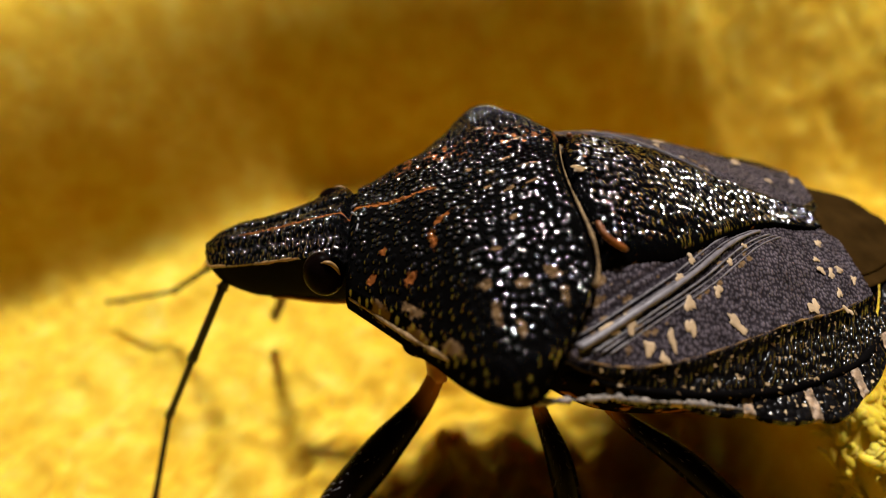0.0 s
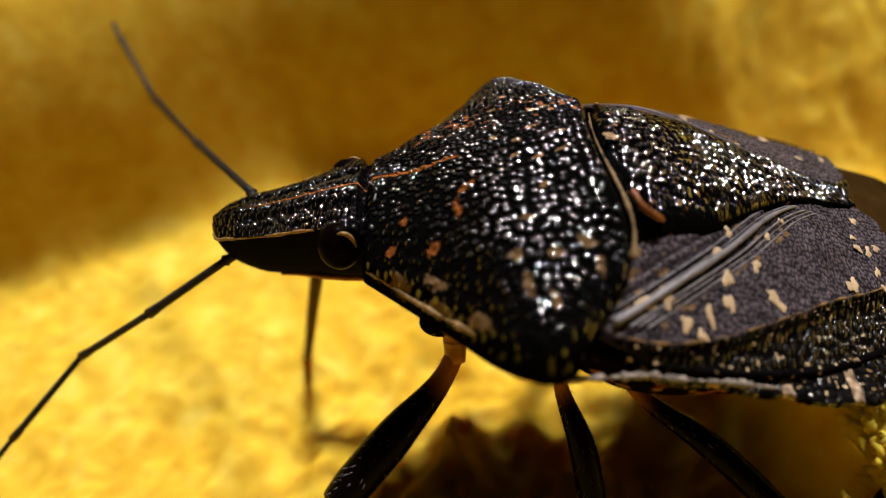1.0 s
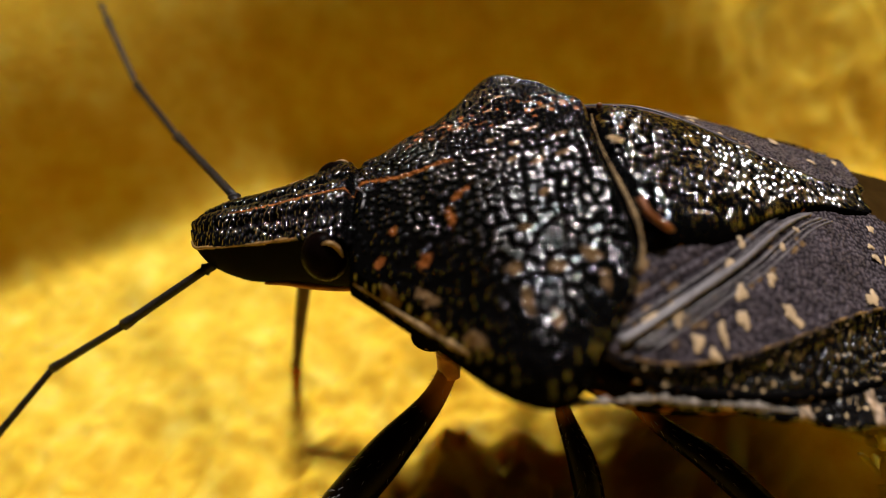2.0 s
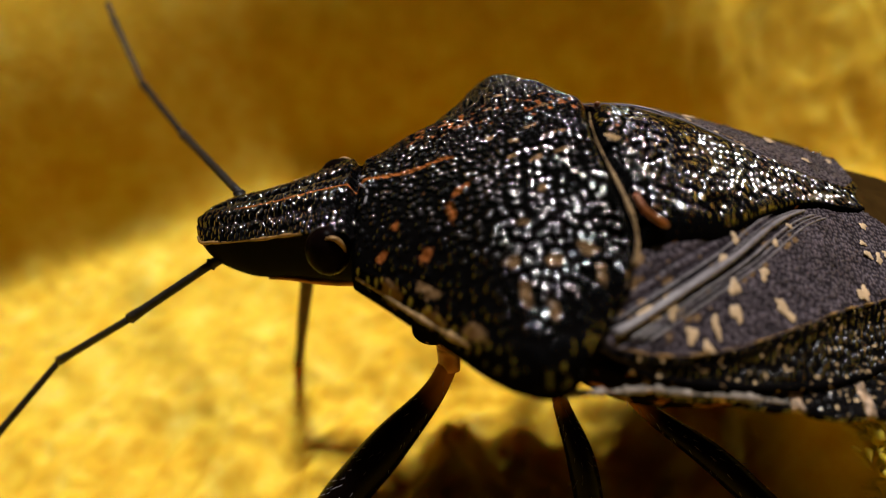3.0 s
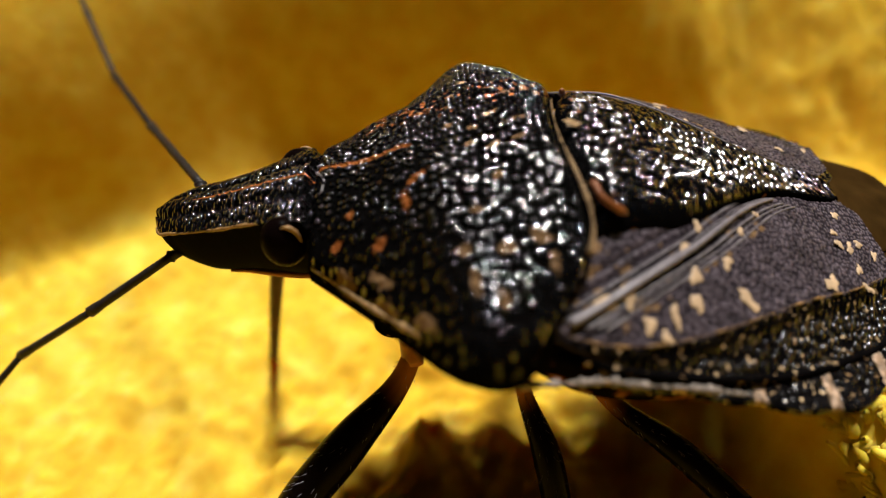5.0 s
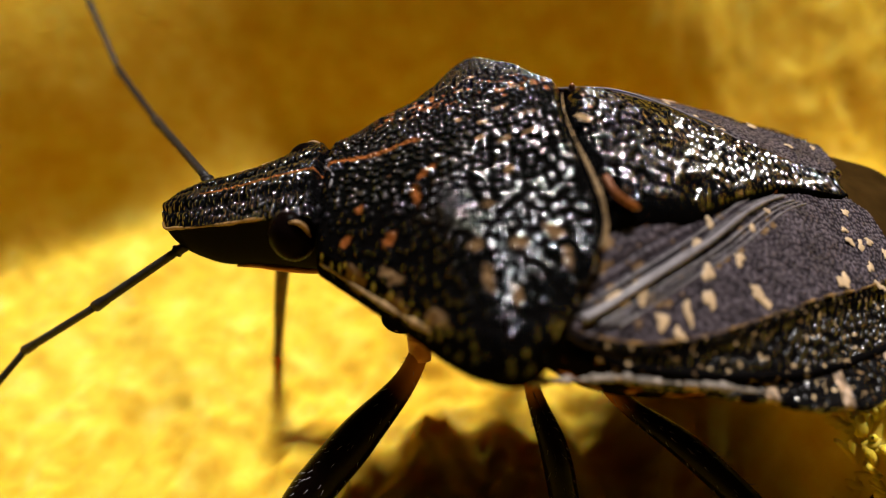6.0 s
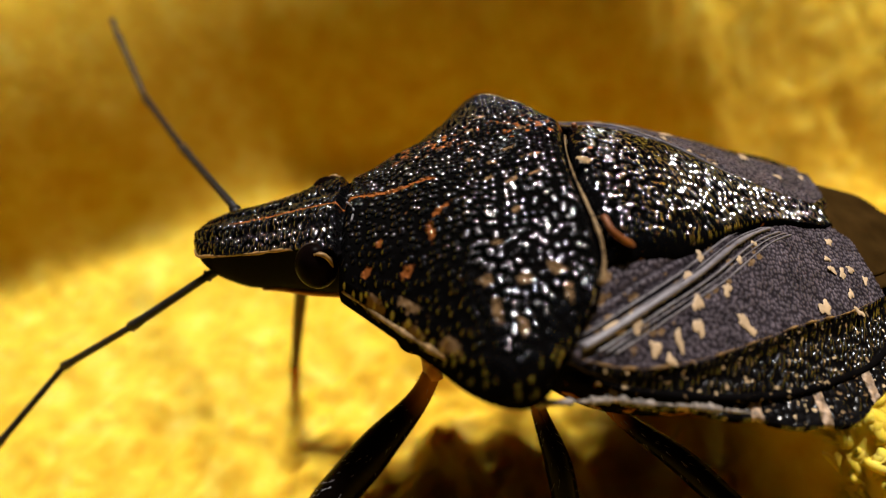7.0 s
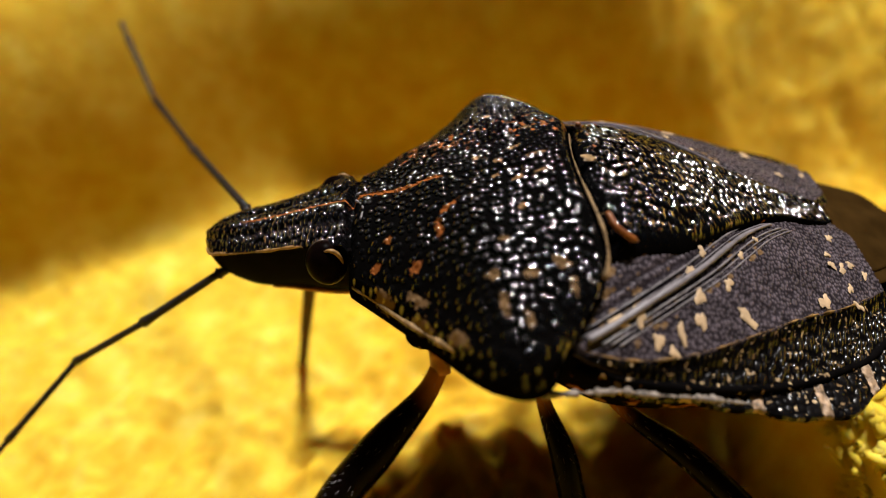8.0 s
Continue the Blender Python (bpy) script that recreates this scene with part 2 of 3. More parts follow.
def build_cloth():
    xs = np.concatenate([np.linspace(-700, -40, 60, endpoint=False), np.linspace(-40, 50, 440, endpoint=False), np.linspace(50, 700, 60)])
    ys = np.concatenate([np.linspace(-700, -14, 60, endpoint=False), np.linspace(-14, 60, 380, endpoint=False), np.linspace(60, 800, 60)])
    x, y = np.meshgrid(xs, ys, indexing="ij")
    z = cloth_height(x, y) + tuft_height(x, y) * (0.2 + 0.8 * ease((13 - y) / 7) * (0.55 + 0.45 * ease((x + 7) / 7)) * (1 + 0.8 * ease((2.5 - y) / 4)) + 0.4 * ease((x - 6) / 8) * ease((y - 6) / 6)) * np.clip(1.6 - np.hypot(x, y - 20) / 80, 0.0, 1.0)
    me = mesh_from("cloth", np.stack([x, y, z], -1).reshape(-1, 3), grid_faces(len(xs), len(ys)), M_CLOTH)
    me.flip_normals()
    return tagged(new("ground", me), "soft yellow towelling cloth with a shaded fold", "cloth", kind="structure")


cloth = build_cloth()


def build_pile():
    """Small curled loops of yarn that stand on the cloth."""
    rng = np.random.default_rng(5)
    count, steps, sides = 1300, 9, 5
    x, y = rng.uniform(13.7, 20, count), rng.uniform(-6, 4, count)
    z = cloth_height(x, y) + 0.3 * tuft_height(x, y)
    turn, curl, size = rng.uniform(0, 2 * math.pi, count), rng.uniform(2.0, 4.2, count), rng.uniform(0.12, 0.24, count)
    lean = rng.normal(0, 0.5, (count, 2))
    t = np.linspace(0, 1, steps)
    angle = curl[:, None] * t
    along, up = size[:, None] * (1 - np.cos(angle)), size[:, None] * np.sin(angle) + 0.25 * t
    drift = 0.35 * (t - 0.5) * rng.normal(0, 1, (count, 1))
    c, d = np.cos(turn)[:, None], np.sin(turn)[:, None]
    path = np.stack([x[:, None] + along * c - drift * d + up * lean[:, :1], y[:, None] + along * d + drift * c + up * lean[:, 1:], z[:, None] + up - 0.1], -1)
    ahead = np.gradient(path, axis=1)
    ahead /= np.linalg.norm(ahead, axis=-1, keepdims=True)
    side = np.stack([-d + 0 * t, c + 0 * t, 0 * t + np.zeros((count, 1))], -1)
    other = np.cross(ahead, side)
    radius = 0.15 * rng.uniform(0.7, 1.4, (count, 1)) * (1 - 0.55 * t ** 3)
    ring = np.linspace(0, 2 * math.pi, sides, endpoint=False)
    points = path[:, :, None] + radius[..., None, None] * (side[:, :, None] * np.cos(ring)[:, None] + other[:, :, None] * np.sin(ring)[:, None])
    one = np.array(grid_faces(steps, sides, True))
    faces = (one[None] + (np.arange(count) * steps * sides)[:, None, None]).reshape(-1, 4).tolist()
    me = mesh_from("cloth_pile", points.reshape(-1, 3), faces, M_CLOTH)
    return tagged(new("cloth_pile", me), "curled yellow yarn loops of the towelling cloth", "cloth pile", kind="stuff")


pile = build_pile()


# ---- the bug ----
bug = new("stink_bug")
tagged(bug, "mottled black and brown shield bug standing on yellow cloth", "insect")

ROLL = radians(1.0)
ridge = smooth_table([(-4.9, 10.42), (-4.3, 10.7), (-3, 11.12), (-1, 11.82), (0, 12.08), (2, 12.75), (3.6, 13.15), (5.0, 13.3), (6.2, 13.0), (7.6, 12.4), (10, 11.25), (13, 9.8), (16, 8.9)])
margin = smooth_table([(-0.4, 11.0), (1.5, 11.2), (3.5, 11.75), (5.5, 10.6), (8, 9.9), (10, 9.4), (12, 8.9), (16, 8.5)])


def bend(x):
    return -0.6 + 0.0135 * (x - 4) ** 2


def body(x, s, z):
    """From the bug's own axes (along, across, up) to the place where it stands."""
    x, s, z = np.broadcast_arrays(np.asarray(x, float), np.asarray(s, float), np.asarray(z, float))
    lift = 0.09 * np.maximum(s, 0) * ease((x - 5) / 2.5)
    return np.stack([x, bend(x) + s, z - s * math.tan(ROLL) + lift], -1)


def pebbles(x, s, cell, round_by, k=0, deep=0.075):
    """Close-set grains of uneven size, with about the given radius of curvature at their tops."""
    x, s = np.asarray(x), np.asarray(s)
    ix, js = np.floor(x / cell), np.floor(s / cell)
    best = np.full(np.broadcast(x, s).shape, deep)
    for dx in (-1, 0, 1):
        for ds in (-1, 0, 1):
            a, b = ix + dx, js + ds
            px, ps = (a + 0.12 + 0.76 * hashed(a, b, k)) * cell, (b + 0.12 + 0.76 * hashed(a, b, k + 5)) * cell
            grow = 0.55 + 0.75 * hashed(a, b, k + 9)
            away = (px - x) ** 2 + (ps - s) ** 2
            best = np.minimum(best, away / (2 * round_by * grow) + 0.25 * deep * hashed(a, b, k + 13))
    return -best


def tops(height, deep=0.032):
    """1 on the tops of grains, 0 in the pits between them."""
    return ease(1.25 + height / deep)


def patches(x, s, places):
    """Soft patches round (along, across, half length, half width, turn)."""
    total = np.zeros(np.shape(x))
    for px, ps, rx, ry, turn in places:
        c, d = math.cos(radians(turn)), math.sin(radians(turn))
        a, b = (x - px) * c + (s - ps) * d, (s - ps) * c - (x - px) * d
        total = np.maximum(total, np.exp(-1.1 * ((a / rx) ** 2 + (b / ry) ** 2)))
    return total


FLECKS = [(1.33, -2.45, 0.24, 0.15, 25), (1.88, -1.73, 0.13, 0.28, 15), (2.1, -1.22, 0.34, 0.09, 30), (1.15, 2.5, 0.26, 0.12, -25), (1.2, 1.75, 0.15, 0.12, 0),
          (0.3, -2.1, 0.16, 0.13, 0), (0.3, 2.2, 0.18, 0.12, 0), (0.65, -1.6, 0.13, 0.15, 20)]
PALE = [(0.5, -2.75, 0.42, 0.11, -43), (1.32, -3.1, 0.42, 0.13, -38), (1.4, -3.55, 0.42, 0.10, -43), (2.2, -4.25, 0.38, 0.14, -43),
        (3.22, -4.05, 0.13, 0.29, 12), (3.7, -4.4, 0.12, 0.24, 15), (3.02, -3.35, 0.15, 0.12, 0), (3.8, -3.47, 0.22, 0.13, 20), (4.5, -3.2, 0.22, 0.15, -20), (4.72, -3.6, 0.12, 0.24, 0),
        (3.32, -2.54, 0.14, 0.11, 0), (3.82, -1.63, 0.15, 0.10, 20), (3.8, -0.67, 0.17, 0.08, 20), (3.27, -0.43, 0.11, 0.09, 0), (4.32, 0.08, 0.24, 0.07, 0), (3.8, 0.53, 0.24, 0.07, 10),
        (3.37, 0.12, 0.15, 0.06, 0), (2.84, 0.44, 0.11, 0.07, 0), (2.94, 1.79, 0.13, 0.09, 0), (4.3, -0.6, 0.17, 0.07, 0), (3.2, 2.4, 0.17, 0.09, 0), (4.2, 1.3, 0.17, 0.06, 10)]


def rear_curve(v):
    """How far the rear edge of the shoulder plate swings back, from -1 to 1 across it."""
    return 1.1 * v * v * (1 - v ** 4) - 0.1 * v * v


def pronotum():
    n, m = 420, 700
    u, v = np.meshgrid(np.linspace(0, 1, n), np.linspace(-1, 1, m), indexing="ij")
    wide = smooth_table([(0, 2.05), (0.2, 3.0), (0.4, 4.05), (0.55, 5.05), (0.61, 5.35), (0.72, 5.5), (0.80, 5.3), (0.9, 4.65), (1, 3.75)])
    x = -0.4 - 0.1 * v * v * (1 - u) + u * (5.6 + rear_curve(v))
    s = v * wide(u) * np.where(v > 0, 1.03, 1.0)
    broad = np.where((u < 0.66) | (s > 0), wide(u), 5.45 - 1.1 * (u - 0.66))
    z = ridge(x) - (ridge(x) - margin(x)) * np.abs(s / broad) ** 2.6
    edge = np.clip(np.minimum.reduce([u * 22, (1 - u) * 20, (1 - np.abs(v)) * 12]), 0, 1)
    z = z - 0.35 * (1 - edge) ** 2
    grains = np.where(s < -0.25 + 0.5 * value_noise(x, s, 0.3, 19), pebbles(x, s, 0.215, 0.08 + 0.05 * ease((x - 1.8) / 1.8), 1, 0.06), pebbles(x, s, 0.14, 0.05, 2, 0.045))
    z = z + edge * (grains + 0.14 * (value_noise(x, s, 0.9, 2) - 0.5)) + 0.08 * np.exp(-((u - 0.66) / 0.13) ** 2 - ((np.abs(v) - 0.9) / 0.12) ** 2)
    # Crest speckles: orange bits, plus the back-lit amber fringe put into colour.
    crest = 0.55 * ease((s - 0.7) / 0.5) * ease((2.4 - s) / 0.5)
    # Grain is also lowered at front, margin and dome to paint where sheen falls.
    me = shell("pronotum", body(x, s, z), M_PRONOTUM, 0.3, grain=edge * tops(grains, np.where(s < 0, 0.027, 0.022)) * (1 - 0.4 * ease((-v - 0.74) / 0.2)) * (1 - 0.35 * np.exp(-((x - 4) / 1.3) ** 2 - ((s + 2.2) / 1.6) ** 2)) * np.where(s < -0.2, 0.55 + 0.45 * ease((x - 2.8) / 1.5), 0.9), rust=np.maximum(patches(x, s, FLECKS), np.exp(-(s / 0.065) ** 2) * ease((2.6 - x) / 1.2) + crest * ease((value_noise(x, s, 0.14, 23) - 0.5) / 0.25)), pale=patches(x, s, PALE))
    part("pronotum", me, bug, "pitted black shoulder plate with rusty flecks")


def scutellum_half(x):
    return smooth_table([(5.3, 2.75), (6.3, 2.5), (7.4, 2.25), (8.8, 1.58), (10.1, 0.98), (11, 0.68), (12, 0.55), (12.7, 0.4), (13.1, 0.1)])(x)


def scutellum_top(x, s):
    half = np.maximum(scutellum_half(x), 0.3)
    drop = np.where(s < 0, 0.68 * half ** 1.9 * np.abs(s / half) ** 2.6, np.abs(s) ** 1.9)
    return ridge(x) + 0.02 - 0.115 * drop * np.clip(1.25 - (x - 5.3) / 16, 0.5, 2)


def scutellum():
    n, m = 520, 380
    u, v = np.meshgrid(np.linspace(0, 1, n), np.linspace(-1, 1, m), indexing="ij")
    x = 5.3 + u * 7.8
    s = v * scutellum_half(x)
    x = x + (1 - u) * rear_curve(np.clip(s / 3.75, -1, 1))
    z = scutellum_top(x, s)
    edge = np.clip(np.minimum.reduce([u * 18, (1 - u) * 18, (1 - np.abs(v)) * 7]), 0, 1)
    stretched = ease((x - 6.4) / 2)
    grains = (1 - stretched) * pebbles(x, s, 0.2, 0.10, 33, 0.06) + stretched * pebbles(x + 0.25 * s + 0.1 * value_noise(x, s, 0.4, 34), s * 0.3, 0.105, 0.042, 31, 0.04)
    z = z - 0.3 * (1 - edge) ** 2 + edge * (grains + 0.10 * (value_noise(x, s, 0.8, 32) - 0.5))
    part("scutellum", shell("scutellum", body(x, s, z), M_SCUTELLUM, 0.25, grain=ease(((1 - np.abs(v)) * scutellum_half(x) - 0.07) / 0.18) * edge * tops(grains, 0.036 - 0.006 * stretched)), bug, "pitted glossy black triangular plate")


outer_wing = smooth_table([(4.6, 4.55), (6.4, 4.8), (7.8, 4.85), (9.8, 4.75), (11.4, 4.4), (12.6, 4.05), (13.6, 3.4)])
rib_line = smooth_table([(4.6, 4.5), (6.4, 4.55), (7.8, 4.3), (9.2, 3.88), (10.6, 3.42), (12.4, 2.95), (13.6, 2.5)])


def wing_top(x, s):
    s = np.abs(s)
    half = outer_wing(x) + 0.5
    return ridge(x) - 0.12 - (ridge(x) - margin(x)) * (s / half) ** 1.7


vein_line = smooth_table([(4.9, 4.35), (6.0, 3.75), (7.7, 2.75), (9.8, 1.25), (10.4, 0.95), (11.5, 0.7)])


def wing(side):
    n, m = (480, 300) if side < 0 else (260, 160)
    u, v = np.meshgrid(np.linspace(0, 1, n), np.linspace(0, 1, m), indexing="ij")
    x = 4.2 + u * 9.3
    inner = np.maximum(scutellum_half(np.minimum(x, 13)) - 0.25, 0.1) + 0.8 * np.maximum(x - 12.7, 0)
    x = x + (v - 0.4) * np.clip(u - 0.8, 0, 1) * 2.0
    s = inner + v * (outer_wing(x) - inner)
    rib = rib_line(x)
    z = wing_top(x, s) - 0.20 * ease((s - rib) / 0.3)
    grains = np.where(s > rib, pebbles(x + 0.3 * s, s * 0.55, 0.125, 0.055, 42), pebbles(x, s * 0.75, 0.085, 0.07, 41, 0.03))
    z = z + grains + 0.05 * (value_noise(x, s, 0.7, 43) - 0.5)
    off = s - vein_line(x)
    # Grooves beside the vein: carved, and through the grain layer duller and darker.
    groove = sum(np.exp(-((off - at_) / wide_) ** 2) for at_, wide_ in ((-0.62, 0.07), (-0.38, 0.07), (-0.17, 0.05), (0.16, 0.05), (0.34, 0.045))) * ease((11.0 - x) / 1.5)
    z = z - 0.05 * np.clip(groove, 0, 1)
    rng = np.random.default_rng(12)
    specks = [(px, float(vein_line(px)) + po, 0.05 + 0.09 * pr, 0.04 + 0.05 * pr, -35) for px, po, pr in zip(rng.uniform(5.0, 10, 46), rng.uniform(-0.8, 0.7, 46), rng.random(46))]
    specks += [(px, ps, 0.1 + 0.14 * pr, 0.07 + 0.08 * pr, -30) for px, ps, pr in zip(rng.uniform(4.9, 6.6, 16), rng.uniform(2.9, 4.3, 16), rng.random(16))]
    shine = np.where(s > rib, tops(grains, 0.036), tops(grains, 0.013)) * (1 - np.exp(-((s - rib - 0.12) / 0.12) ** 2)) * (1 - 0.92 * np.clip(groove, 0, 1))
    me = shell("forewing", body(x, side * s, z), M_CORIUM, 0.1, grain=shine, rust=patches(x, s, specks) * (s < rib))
    me.materials.append(M_EDGE)
    clavus = (side > 0) & (s - inner < 0.9 - 0.06 * (x - 5))
    strip = ((s > rib) | clavus)[:-1, :-1].reshape(-1).astype(int)
    index = np.zeros(len(me.polygons), dtype=int)
    index[:len(strip)] = strip
    me.polygons.foreach_set("material_index", index)
    return part("forewing", me, bug, "leathery grey-brown forewing with ivory spots")


def on_wing(x, s, lift=0.02):
    return body(x, s, wing_top(x, s) + lift)


def membrane(side):
    n, m = 60, 40
    u, v = np.meshgrid(np.linspace(0, 1, n), np.linspace(-1, 1, m), indexing="ij")
    x = 10.6 + u * 5.5
    half = 2.2 * np.sqrt(np.clip(1 - (np.clip(x - 11.3, 0, 9) / 4.9) ** 2, 0.0, 1)) + 0.05
    s = side * 0.2 + v * half
    z = wing_top(np.minimum(x, 15.9), s * 0.9) - 0.16 - 0.16 * np.maximum(x - 13, 0) + 0.03 * side + 0.05 * np.sin(s * 5) * u
    part("wing_membrane", shell("wing_membrane", body(x, s, z), M_MEMBRANE, 0.03), bug, "smoky brown see-through wing tip")


def abdomen():
    n, m = 60, 40
    u, a = np.meshgrid(np.linspace(0, 1, n), np.linspace(0, 2 * math.pi, m, endpoint=False), indexing="ij")
    x = 3.6 + u * 11.6
    wide = smooth_table([(3.6, 4.3), (5, 4.6), (8, 4.8), (10, 4.75), (11.8, 4.2), (13.2, 3.3), (14.4, 2.0), (15.2, 0.3)])(x)
    deep = smooth_table([(3.6, 3.2), (6, 3.3), (9, 2.8), (12, 1.9), (15.2, 0.3)])(x)
    s = wide * np.cos(a)
    z = margin(x) - 0.35 + np.where(np.sin(a) < 0, deep * np.sin(a), 0.25 * np.sin(a))
    me = mesh_from("abdomen", body(x, s, z).reshape(-1, 3), grid_faces(n, m, True), M_BELLY)
    me.flip_normals()
    part("abdomen", me, bug, "dark rounded underside of the body")


edge_out = smooth_table([(5.6, 4.78), (7.5, 4.95), (8.6, 5.15), (10.0, 5.4), (11.0, 5.45), (12.0, 5.1), (13.0, 4.4), (14.0, 3.4), (15.0, 1.8)])


def connexivum(side):
    """The banded rim of the abdomen, plate by plate."""
    cuts = [5.6, 7.2, 8.9, 10.6, 12.2, 13.6, 15.0]
    for a, b in zip(cuts, cuts[1:]):
        for lo, hi, mat, label in ((a, a + 0.15, M_BAND, "tan band"), (a + 0.15, b - 0.12, M_EDGE, ""), (b - 0.12, b, M_BAND, "tan band")):
            u, v = np.meshgrid(np.linspace(0, 1, 30), np.linspace(0, 1, 30), indexing="ij")
            x = lo + u * (hi - lo)
            inner = np.minimum(outer_wing(np.minimum(x, 13.6)), edge_out(x) - 0.3) - 0.45
            s = inner + v * (edge_out(x) - inner)
            bulge = 0.12 * np.sin(np.clip((x - a) / (b - a), 0, 1) * math.pi) * v
            grains = pebbles(x, s, 0.17, 0.12, 51)
            z = margin(x) - (0.12 if side < 0 else 0.5) - 0.18 * v ** 2 + grains
            name = "rim_band" if mat is M_BAND else "rim_plate"
            part(name, shell(name, body(x, side * (s + bulge), z), mat, 0.16, grain=tops(grains)), bug, label)


def thorax():
    """The underside of the fore body."""
    n, m = 40, 40
    u, a = np.meshgrid(np.linspace(0, 1, n), np.linspace(0, 2 * math.pi, m, endpoint=False), indexing="ij")
    x = -0.5 + u * 5.6
    wide = smooth_table([(-0.5, 1.7), (0.8, 2.9), (2.0, 4.0), (3.4, 5.0), (4.2, 4.7), (5.1, 4.3)])(x)
    deep = smooth_table([(-0.5, 1.3), (1, 2.3), (3, 3.2), (5.1, 3.2)])(x)
    s = wide * np.cos(a)
    z = margin(x) - 0.25 + np.where(np.sin(a) < 0, deep * np.sin(a), 0.4 * np.sin(a))
    me = mesh_from("thorax", body(x, s, z).reshape(-1, 3), grid_faces(n, m, True), M_BELLY)
    me.flip_normals()
    part("thorax", me, bug, "dark mottled underside of the shoulders")


head_half = smooth_table([(-4.95, 0.35), (-4.8, 0.62), (-4.3, 0.85), (-3.0, 1.02), (-1.9, 1.15), (-1.2, 1.35), (-0.2, 1.5)])
head_low = smooth_table([(-4.95, 9.6), (-4.6, 9.0), (-4.0, 8.65), (-2.5, 8.72), (-1.2, 8.72), (-0.2, 8.8)])


def head():
    n, m = 460, 340
    xs = np.linspace(-4.95, -0.3, n)
    rows, shine, line = [], [], []
    for x in xs:
        w, t, low = float(head_half(x)), float(ridge(x)), float(head_low(x))
        a = np.linspace(0, 1, m, endpoint=False)
        rim = t - 0.28
        s = np.empty(m)
        z = np.empty(m)
        k = int(m * 0.55)
        q = np.linspace(-1, 1, k)
        s[:k], z[:k] = q * w, t - 0.28 * np.abs(q) ** 2.2 + 0.10 * np.exp(-((np.abs(q) - 0.42) / 0.12) ** 2) * -1
        q = np.linspace(0, 1, m - k + 2)[1:-1]
        ang = q * math.pi
        s[k:] = w * 0.93 * np.cos(ang) * (1 - 0.25 * np.sin(ang))
        z[k:] = rim - 0.1 - (rim - low) * np.sin(ang) ** 0.8
        grains = pebbles(np.full(k, x), s[:k] * 0.6, 0.11, 0.056, 61, 0.034)
        z[:k] += grains - 0.32 * ease((x + 0.62) / 0.2)
        shine.append(np.concatenate([tops(grains, 0.024), np.zeros(m - k)]))
        line.append(np.concatenate([np.exp(-(s[:k] / 0.038) ** 2) * ease((x + 4.2) / 0.8), np.zeros(m - k)]))
        rows.append(body(np.full(m, x), s, z))
    faces = grid_faces(n, m, True) + [list(range(m))[::-1], list(range((n - 1) * m, n * m))]
    me = mesh_from("head", np.array(rows).reshape(-1, 3), faces, M_HEAD)
    me.materials.append(M_SIDE)
    top_count = int(m * 0.55) - 2
    for i, polygon in enumerate(me.polygons):
        polygon.material_index = int(i >= (n - 1) * m or i % m > top_count)
    bm = bmesh.new()
    bm.from_mesh(me)
    bmesh.ops.recalc_face_normals(bm, faces=bm.faces)
    bm.to_mesh(me)
    bm.free()
    layer(me, "grain", np.concatenate(shine))
    layer(me, "rust", np.concatenate(line))
    return part("head", me, bug, "long black pitted head with tan edges")


def ball(name, radius, material, stretch=(1, 1, 1), turn=0.0, seg=28):
    bm = bmesh.new()
    bmesh.ops.create_uvsphere(bm, u_segments=seg, v_segments=seg // 2, radius=radius * MM)
    bmesh.ops.transform(bm, matrix=pose(0, 0, 0, 0, 0, turn) @ Matrix.Diagonal((*stretch, 1)), verts=bm.verts)
    me = bpy.data.meshes.new(name)
    bm.to_mesh(me)
    bm.free()
    me.polygons.foreach_set("use_smooth", [True] * len(me.polygons))
    me.materials.append(material)
    return me


def at(ob, p):
    ob.location = [float(v) * MM for v in p]
    return ob


pronotum()
scutellum()
wings = [wing(-1), wing(1)]
membrane(1)
membrane(-1)
abdomen()
thorax()
connexivum(-1)
connexivum(1)
skull = head()
EYES = {-1: body(-1.08, -1.42, 10.98), 1: body(-1.1, 1.36, 10.9)}
for side in (-1, 1):
    at(part("eye", ball("eye", 0.63, M_EYE, (0.85, 0.8, 1.06)), skull, "glossy dark red bulging eye"), EYES[side])
    arc = np.linspace(0.1, 1.9, 16)
    crescent = EYES[side] + np.stack([0.46 * np.cos(arc * 0.75), side * (0.22 + 0 * arc), 0.09 + 0.52 * np.sin(arc)], -1)
    part("eye_rim", tube("eye_rim", crescent, 0.05 * np.sin(np.linspace(0.2, 2.9, 16)) + 0.01, M_RIM, 8), skull, "tan crescent behind the eye")
    xs = np.linspace(-4.9, -1.7, 30)
    part("head_rim", tube("head_rim", body(xs, side * (head_half(xs) - 0.02), ridge(xs) - 0.33), 0.02 + 0.04 * value_noise(xs, xs, 0.3, 21), M_RIM, 10), skull, "tan edge of the head")


